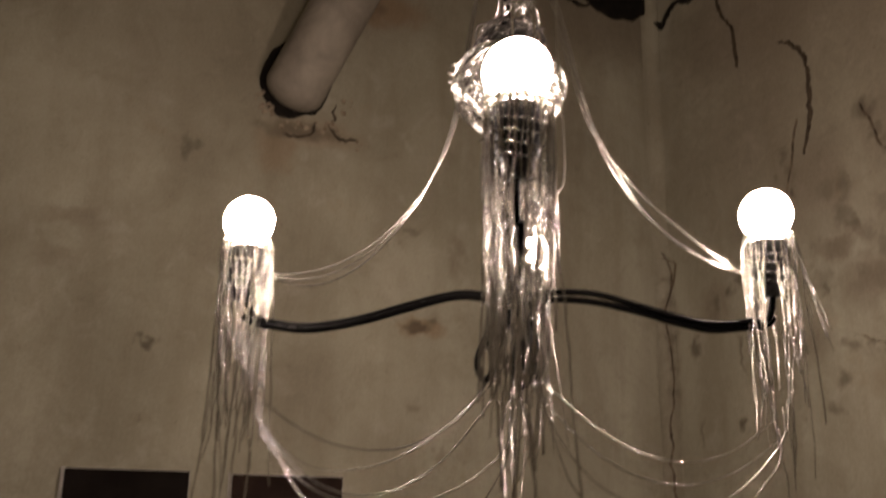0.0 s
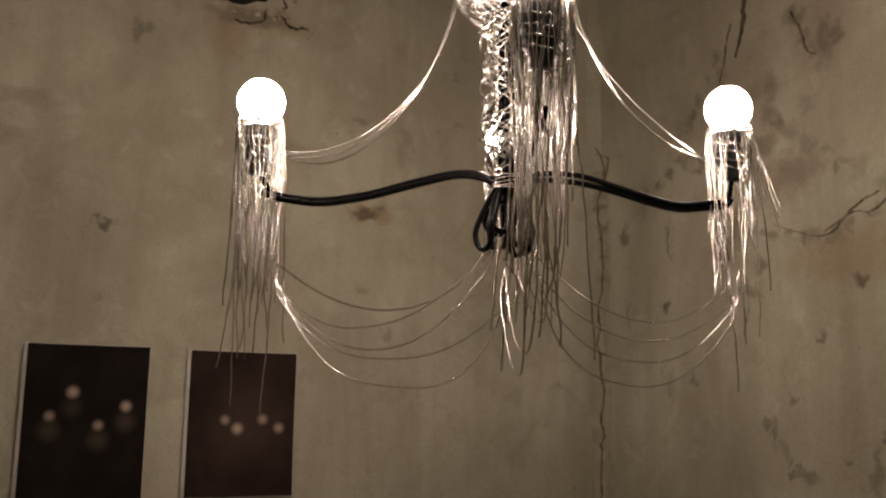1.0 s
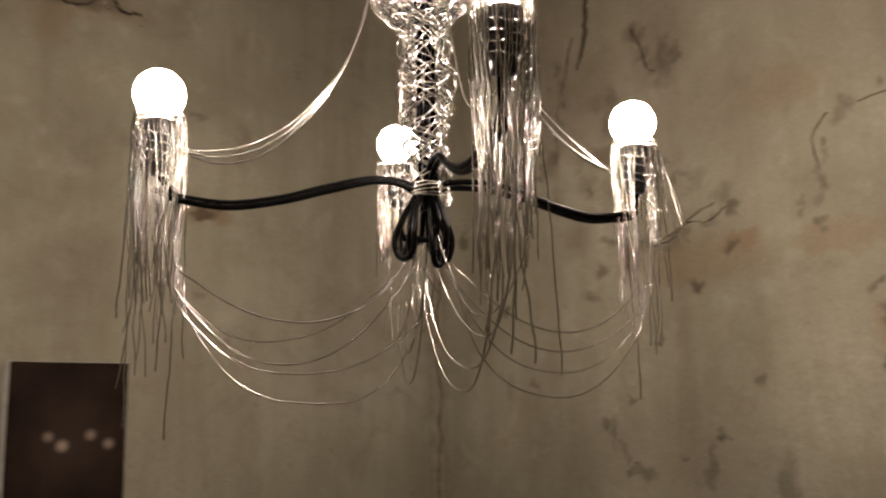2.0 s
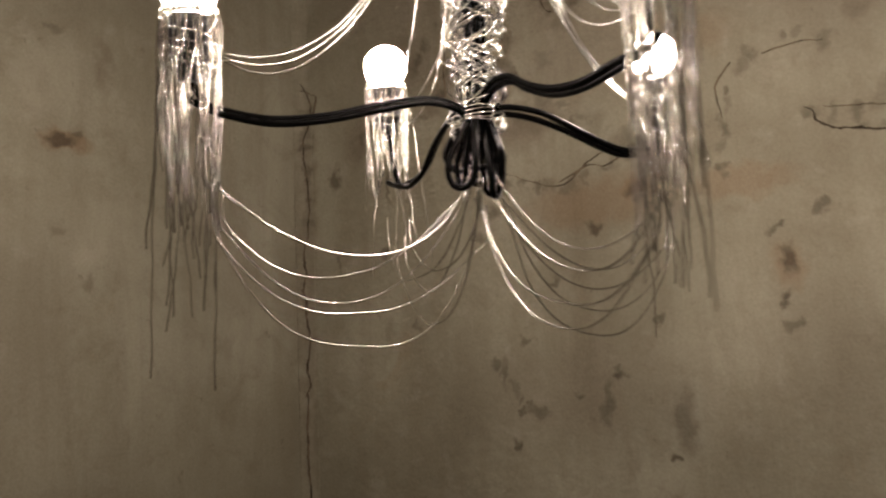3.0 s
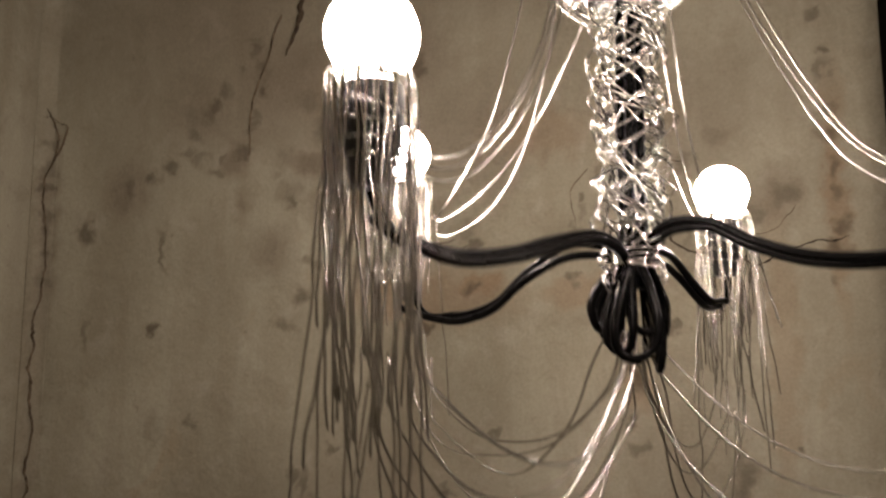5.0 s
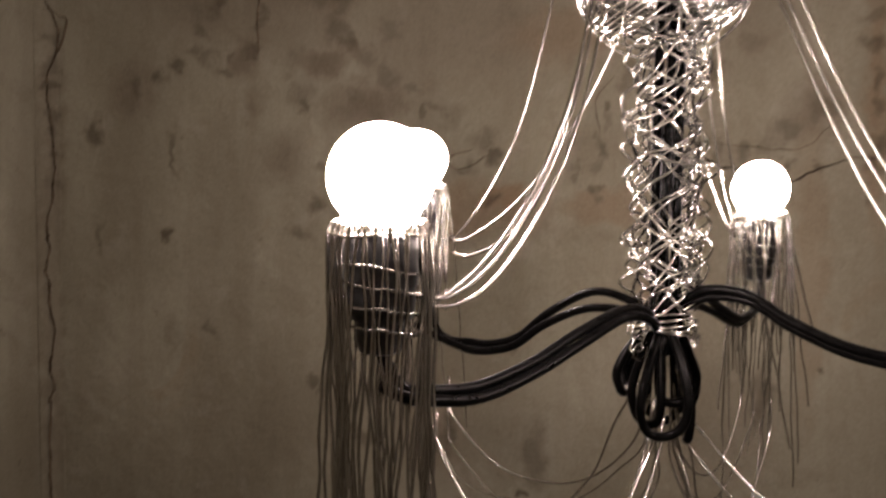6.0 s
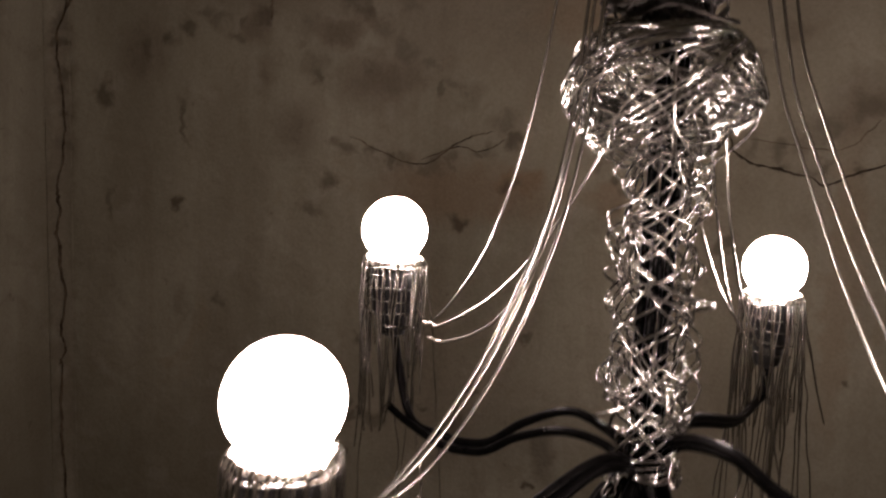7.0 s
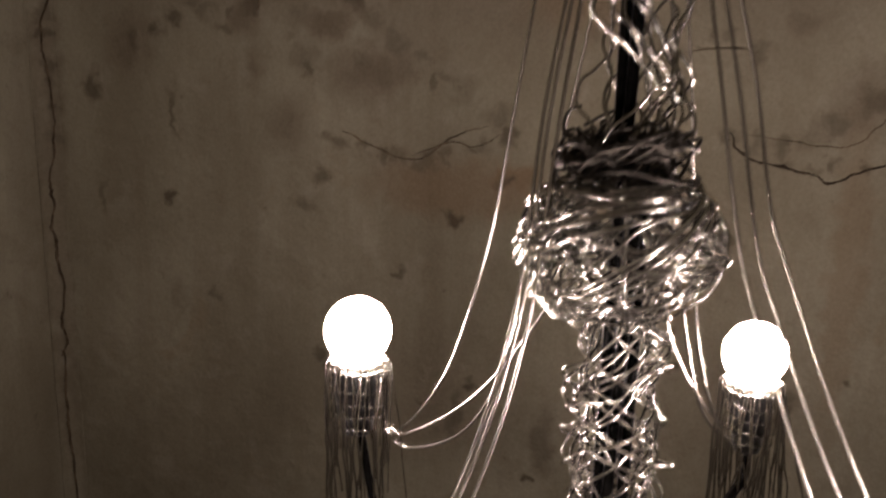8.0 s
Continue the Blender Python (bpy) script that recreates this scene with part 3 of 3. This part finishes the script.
def candle(pos, count, stray, long, full):
    """One lamp: holder, bulb, a wire collar under the globe and a ragged fringe of kinked wires hanging from it. full: how far down the fringe stays dense."""
    holder = part("lamp_holder", HOLDER_MESH, chandelier, Vector(pos) - HUB, "black bakelite lamp holder")
    part("bulb", BULB_MESH, holder, label="lit white globe bulb")
    part("flange", FLANGE_MESH, holder, label="white plastic disc under the globe")
    ring = [Vector((0.0258 * math.cos(a), (0.0258 + 0.0004 * math.cos(2 * a)) * math.sin(a), -0.0290 + 0.0007 * math.sin(4 * a + count))) for a in [2 * math.pi * i / 40 for i in range(41)]]
    wire("collar_ring", [(ring, 0.0009)], holder, label="silver wire ring")
    turns = []
    for i in range(110):
        a = i * 0.24
        rr = 0.0212 + 0.0015 * math.sin(i * 0.7 + count) + rnd.uniform(-0.0006, 0.0008)
        turns.append(Vector((rr * math.cos(a), rr * math.sin(a), -0.040 - 0.044 * i / 110 + 0.002 * math.sin(i * 0.23 + count) + rnd.uniform(-0.0008, 0.0008))))
    wire("winding", [(turns, 0.0008)], holder, label="silver wire wound round the holder")
    for i in range(count):
        a = 2 * math.pi * (i + rnd.uniform(-0.6, 0.6)) / count
        out = Vector((math.cos(a), math.sin(a), 0))
        t = Vector((-out.y, out.x, 0))
        u = rnd.random()
        length = full * rnd.uniform(0.55, 1.05) if u < 0.66 else full + (long - full) * rnd.random() ** 1.3
        sparse = length > full * 1.08
        lean = rnd.gauss(-0.035, 0.030) if not sparse else rnd.gauss(-0.02, 0.055)
        tang = rnd.gauss(0, 0.045 if not sparse else 0.07)
        if stray and out.dot(stray) > 0.5 and rnd.random() < 0.42:
            lean += rnd.uniform(0.06, 0.36)
        r0 = 0.0262 + rnd.uniform(-0.0022, 0.0016)
        top = -0.0240 - rnd.uniform(0, 0.002)
        pts = [out * 0.0200 + Vector((0, 0, top - 0.002)), out * (r0 - 0.004) + Vector((0, 0, top + 0.0022)), out * r0 + Vector((0, 0, top - 0.002))]
        steps = max(4, round(length / 0.017))
        wob_r = wob_t = 0.0
        for k in range(1, steps + 1):
            d = length * k / steps
            wob_r = wob_r * 0.75 + rnd.gauss(0, 0.0007)
            wob_t = wob_t * 0.75 + rnd.gauss(0, 0.0011)
            curl = 0.010 * (d / 0.3) ** 2 * math.sin(i * 2.3)
            pts.append(out * (r0 + 0.0014 + lean * d + wob_r) + t * (tang * d + wob_t + curl) + Vector((0, 0, top - 0.004 - d * math.cos(min(0.6, abs(lean))))))
        wire("strand", [(spline(pts, 2), rnd.choice((0.0006, 0.00075, 0.0009)))], holder, material=STRAND, sides=5)


def hang(reach0, z0, reach1, z1, sag, skew, full, steps=12):
    """Places (reach, height) along a slack wire: its ends, how deep it sags, how far its lowest place is shifted, how full its belly is."""
    for i in range(steps + 1):
        f = i / steps
        yield reach0 + (reach1 - reach0) * f, z0 + (z1 - z0) * f - sag * (1 - abs(2 * f ** skew - 1) ** full)


# each lamp: place, strands, side of the stray strands, longest strand, dense length of the fringe
LAMPS = [
    (Vector((-0.257, 0.107, 1.885)), 56, None, 0.34, 0.19),
    (Vector((-0.102, -0.273, 1.911)), 62, None, 0.35, 0.22),
    (Vector((0.257, -0.107, 1.889)), 50, Vector((0.8, -0.6, 0)), 0.31, 0.155),
    (Vector((0.119, 0.200, 1.914)), 46, None, 0.25, 0.135),
]
# each lamp's pair of cables: reach from the column and height over the tie
CABLES = [
    [(0.013, -0.002), (0.029, 0.009), (0.06, 0.0115), (0.111, 0.0), (0.16, -0.013), (0.213, -0.020), (0.256, -0.016), (0.274, -0.011)],
    [(0.008, 0.008), (0.020, 0.019), (0.036, 0.0245), (0.062, 0.022), (0.09, 0.0065), (0.128, -0.008), (0.17, -0.014), (0.21, -0.011), (0.252, -0.004)],
    [(0.016, 0.002), (0.030, 0.009), (0.055, 0.011), (0.088, 0.0085), (0.13, -0.002), (0.17, -0.013), (0.205, -0.019), (0.245, -0.015), (0.262, -0.012)],
    [(0.016, 0.002), (0.035, 0.0115), (0.068, 0.0125), (0.108, -0.005), (0.138, -0.026), (0.163, -0.034), (0.19, -0.036), (0.232, -0.028)],
]
# how far each upper wire stands aside at the ball
ASIDE = [(0.027, 0.022, 0.014), (-0.045, -0.022, 0.0), (-0.016, 0.0, 0.012), (-0.009, 0.024, 0.016)]
# how far the two cables of a pair part near the column
SPLIT = [0.0, 0.0, 0.001, 0.004]
# slack wires from the ball and from under the tie, lamp by lamp, as hang() takes them
UPPER = [
    [(0.061, 0.234, 0.255, 0.037, 0.065, 0.72, 2.03), (0.063, 0.230, 0.254, 0.035, 0.069, 0.75, 2.10), (0.065, 0.225, 0.253, 0.034, 0.074, 0.79, 2.22)],
    [(0.066, 0.270, 0.248, 0.040, 0.072, 0.98, 1.68), (0.070, 0.250, 0.252, 0.039, 0.072, 0.98, 1.72), (0.070, 0.250, 0.248, 0.023, 0.077, 1.00, 1.60)],
    [(0.074, 0.249, 0.241, 0.042, 0.035, 0.61, 1.93), (0.072, 0.254, 0.240, 0.038, 0.063, 0.79, 1.71), (0.077, 0.230, 0.243, 0.035, 0.064, 0.68, 1.99)],
    [(0.088, 0.300, 0.203, 0.058, 0.065, 0.74, 1.68), (0.056, 0.222, 0.202, 0.056, 0.024, 1.02, 1.97), (0.077, 0.259, 0.204, 0.042, 0.073, 0.77, 1.68)],
]
LOWER = [
    [(0.024, -0.076, 0.266, -0.088, 0.066, 0.84, 2.08), (0.025, -0.084, 0.260, -0.117, 0.063, 1.16, 2.36), (0.020, -0.090, 0.267, -0.110, 0.089, 1.01, 2.16), (-0.014, -0.120, 0.264, -0.127, 0.075, 1.08, 2.51), (0.009, -0.150, 0.258, -0.131, 0.089, 0.95, 2.98)],
    [(0.013, -0.066, 0.260, -0.114, 0.062, 1.01, 2.04), (0.011, -0.079, 0.256, -0.121, 0.071, 1.02, 2.25), (0.007, -0.100, 0.260, -0.151, 0.075, 0.90, 2.67), (0.030, -0.130, 0.259, -0.161, 0.078, 0.90, 2.33)],
    [(0.030, -0.075, 0.266, -0.107, 0.060, 1.10, 2.11), (0.030, -0.095, 0.274, -0.121, 0.067, 1.00, 2.05), (0.031, -0.110, 0.261, -0.150, 0.099, 0.78, 2.46), (0.026, -0.100, 0.262, -0.130, 0.085, 0.92, 2.45)],
    [(0.011, -0.091, 0.226, -0.101, 0.058, 1.17, 3.32), (0.007, -0.110, 0.224, -0.130, 0.088, 0.87, 2.20), (0.045, -0.081, 0.220, -0.125, 0.072, 0.73, 1.60), (0.030, -0.090, 0.228, -0.100, 0.050, 0.94, 2.42)],
]
for lamp, (pos, count, stray, long, full) in enumerate(LAMPS):
    candle(pos, count, stray, long, full)
    local = pos - HUB
    out = Vector((local.x, local.y, 0)).normalized()
    across = Vector((out.y, -out.x, 0))
    # two black cables from the column to the lamp
    for s in (-1, 1):
        ctrl = [out * 0.005 + across * s * 0.003 + Vector((0, 0, -0.022))]
        for i, (reach, z) in enumerate(CABLES[lamp]):
            apart = 0.0027 + SPLIT[lamp] * math.exp(-((reach - 0.075) / 0.04) ** 2) + rnd.uniform(-0.0004, 0.0004)
            ctrl.append(out * reach + across * s * apart * 0.75 + Vector((0, 0, z + s * apart)))
        ctrl.append(Vector((local.x, local.y, local.z - 0.085 if s > 0 else ctrl[-1].z + 0.008)) + across * s * 0.002)
        wire("cable", [(spline(ctrl, 7), 0.0035)], chandelier, material=RUBBER, sides=10, label="black rubber cable")
    # slack wires from the top of the column past the ball to the lamp
    for i, shape in enumerate(UPPER[lamp]):
        off = ASIDE[lamp][i]
        line = list(hang(*shape))
        ctrl = [out * 0.024 + Vector((0, 0, 0.62)), out * 0.033 + across * off * 0.6 + Vector((0, 0, 0.44)), out * (0.5 * shape[0] + 0.018) + across * off + Vector((0, 0, 0.5 * shape[1] + 0.205))]
        if shape[0] > 0.08:
            ctrl = [out * 0.034 + Vector((0, 0, 0.62)), out * 0.058 + across * off * 0.6 + Vector((0, 0, 0.46)), out * 0.074 + across * off + Vector((0, 0, 0.37))]
        if shape[1] < 0.224:
            ctrl = [out * (shape[0] - 0.014) + across * off + Vector((0, 0, shape[1] + 0.012))]
        for k, (reach, z) in enumerate(line):
            f = k / 12
            ctrl.append(out * reach + across * (off * (1 - f ** 3) + 0.008 * f * (i - 1)) + Vector((0, 0, z)))
        ctrl.append(out * (line[-1][0] + 0.012) + across * 0.004 * (i - 1) + Vector((0, 0, line[-1][1] + 0.003)))
        wire("upper_swag", [(spline(ctrl, 4), 0.0011)], chandelier, material=SWAG, label="thin silver wire")
    # slack wires from under the cable loops to the fringe
    for i, shape in enumerate(LOWER[lamp]):
        line = list(hang(*shape))
        spread, bow = 0.010 * (i - 1.5), rnd.uniform(-0.012, 0.012)
        ctrl = [out * max(0.006, line[0][0] * 0.5) + across * spread * 0.3 + Vector((0, 0, line[0][1] + 0.035))]
        for k, (reach, z) in enumerate(line):
            f = k / 12
            ctrl.append(out * reach + across * (spread * (0.8 + 0.2 * f) + bow * math.sin(math.pi * f)) + Vector((0, 0, z)))
        ctrl.append(out * (line[-1][0] + 0.002) + across * spread + Vector((0, 0, line[-1][1] + 0.03)))
        wire("lower_swag", [(spline(ctrl, 4), rnd.choice((0.0009, 0.0010, 0.0011)))], chandelier, material=SWAG, label="thin silver wire")

# core of black cables up the column
for k in range(5):
    a0 = 2 * math.pi * k / 5
    pts = [Vector((0.0082 * math.cos(a0 + z * 5), 0.0082 * math.sin(a0 + z * 5), z)) for z in np.linspace(-0.01, ROOM_H - HUB.z if k < 2 else BALL.z + 0.03, 70)]
    wire("core_cable", [(pts, 0.0036)], chandelier, material=RUBBER, sides=8)

# loops of spare cable under the tie
for k in range(8):
    a = 2 * math.pi * (k + rnd.uniform(-0.2, 0.2)) / 8
    d = Vector((math.cos(a), math.sin(a), 0))
    t = Vector((-d.y, d.x, rnd.uniform(-0.2, 0.2))) + d * rnd.uniform(-0.35, 0.35)
    low, wide, far = rnd.uniform(0.052, 0.086), rnd.uniform(0.007, 0.017), rnd.uniform(0.012, 0.031)
    ctrl = [d * 0.009 + t * 0.003 + Vector((0, 0, 0.02)), d * 0.010 + t * 0.003, d * (far * 0.85) + t * wide * 0.7 + Vector((0, 0, -low * 0.35)), d * far * 1.12 + t * wide + Vector((0, 0, -low * 0.68)), d * far * 1.05 + t * wide * 0.75 + Vector((0, 0, -low * 0.92)),
            d * far + Vector((0, 0, -low)), d * far * 1.05 - t * wide * 0.75 + Vector((0, 0, -low * 0.92)), d * far * 1.1 - t * wide + Vector((0, 0, -low * 0.68)), d * (far * 0.8) - t * wide * 0.7 + Vector((0, 0, -low * 0.35)), d * 0.010 - t * 0.003, d * 0.008 - t * 0.003 + Vector((0, 0, 0.02))]
    wire("cable_loop", [(spline(ctrl, 6), 0.0034)], chandelier, material=RUBBER, sides=10, label="black loop of spare cable")

# silver wire tie with loose curled ends
tie = []
for k in range(5):
    tie.append(([Vector(((0.0170 + 0.0012 * math.sin(2 * a + k)) * math.cos(a), (0.0170 + 0.001 * math.cos(3 * a)) * math.sin(a), -0.005 + 0.0028 * k + 0.0022 * math.sin(a + k))) for a in np.linspace(0, 2 * math.pi, 36)], 0.0012))
wire("wire_tie", tie, chandelier, label="silver wire wound round the cables")
for way in (Vector((-0.55, 0.83, 0)), Vector((0.55, -0.83, 0))):
    for k in range(4):
        c = way * rnd.uniform(0.018, 0.024) + Vector((0, 0, rnd.uniform(-0.016, 0.004)))
        curl = [c + way * rnd.uniform(0.004, 0.008) * math.cos(a) + Vector((0, 0, 0.007 * math.sin(a) - 0.001 * a)) + jitter(0.0012) for a in np.linspace(0, 7.5, 12)]
        wire("tie_curl", [(spline(curl, 3), 0.0010)], chandelier, label="loose curl of silver wire")


def sleeve(z0, z1, radius, strands, pitch):
    """A loose woven sleeve: wires that wind both ways round the core, bulging out in loops."""
    for k in range(strands):
        way = 1 if k % 2 else -1
        a = rnd.uniform(0, 2 * math.pi)
        own = pitch * rnd.uniform(0.75, 1.5)
        size = radius * rnd.uniform(0.62, 1.0)
        n = max(3, int((z1 - z0) / 0.011))
        swell, beat = rnd.uniform(0, 6.28), rnd.uniform(0.9, 1.7)
        ctrl = []
        for i in range(n + 1):
            z = z0 + (z1 - z0) * i / n
            a += way * 2 * math.pi * (z1 - z0) / n / own * rnd.uniform(0.55, 1.45)
            near_end = min(1.0, 0.78 + 0.1 * min(i, n - i))
            r = size * near_end * (0.92 + 0.24 * math.sin(i * beat + swell) + rnd.uniform(-0.07, 0.09))
            ctrl.append(Vector((r * math.cos(a), r * math.sin(a), z + rnd.uniform(-0.003, 0.003))))
        wire("woven_wire", [(spline(ctrl, 5), rnd.choice((0.0009, 0.0010, 0.0012)))], chandelier)


sleeve(0.010, BALL.z - 0.036, 0.0305, 26, 0.100)
sleeve(BALL.z + 0.036, BALL.z + 0.30, 0.0310, 18, 0.17)
sleeve(BALL.z + 0.29, ROOM_H - HUB.z - 0.02, 0.0200, 6, 0.16)


def ball_turn(axis, rr, span, shift, a0, shake):
    """One length of wire wound about an axis on the ball."""
    e1 = axis.orthogonal().normalized()
    e2 = axis.cross(e1)
    ctrl = []
    for i in range(19):
        a = a0 + span * i / 18
        p = (e1 * math.cos(a) + e2 * math.sin(a)) * rr * math.sqrt(max(0.2, 1 - shift * shift / rr ** 2)) + axis * shift + jitter(shake)
        p.z *= 0.86
        ctrl.append(BALL + p)
    wire("ball_wire", [(spline(ctrl, 4), rnd.choice((0.0009, 0.0011, 0.0012)))], chandelier)


# the ball: loose turns all ways, and bands of wire laid side by side
for k in range(30):
    ball_turn(Vector((rnd.gauss(0, 0.75), rnd.gauss(0, 0.75), rnd.gauss(0, 1))).normalized(), rnd.uniform(0.046, 0.061), rnd.uniform(1.4, 2.4) * math.pi, rnd.uniform(-0.020, 0.020), rnd.uniform(0, 6.28), 0.0016)
for axis, turns in ((Vector((0.35, 0.35, 0.85)), 7), (Vector((-0.25, 0.55, 0.75)), 5), (Vector((0.5, -0.2, 0.8)), 5), (Vector((0.1, -0.05, 1.0)), 4)):
    axis.normalize()
    at, a0 = rnd.uniform(-0.012, 0.006), rnd.uniform(0, 6.28)
    for k in range(turns):
        ball_turn((axis + jitter(0.05)).normalized(), 0.061 + rnd.uniform(-0.002, 0.0015), rnd.uniform(1.5, 2.1) * math.pi, at + 0.0036 * k, a0 + rnd.uniform(-0.5, 0.5), 0.0007)
# ragged nest on top of the ball, its shade put into the wire's colour
for k in range(38):
    a0, rr, zz = rnd.uniform(0, 6.28), rnd.uniform(0.014, 0.040), rnd.uniform(0.034, 0.064)
    tip = Vector((rnd.uniform(-0.25, 0.25), rnd.uniform(-0.25, 0.25), 0))
    ctrl = []
    for a in np.linspace(0, 6.2, 14):
        x, y = rr * math.cos(a0 + a), rr * math.sin(a0 + a)
        ctrl.append(BALL + Vector((x, y, zz + tip.x * x + tip.y * y)) + jitter(0.0065))
    wire("nest_wire", [(spline(ctrl, 4), 0.0011)], chandelier, material=SHADED, label="wire coloured dark for the shade on the ball's top")
# curl where the slack wires are hooked to the ball
for k in range(3):
    d = Vector((-0.93 + 0.12 * k, 0.36 + 0.1 * k, 0)).normalized()
    curl = [BALL + d * (0.056 + 0.009 * math.cos(a) + 0.001 * a) + Vector((0, 0, 0.024 - 0.005 * k + 0.006 * math.sin(a))) + jitter(0.001) for a in np.linspace(0.5, 5.5, 10)]
    wire("ball_hook", [(spline(curl, 4), 0.0013)], chandelier, label="bright hooked end of silver wire")
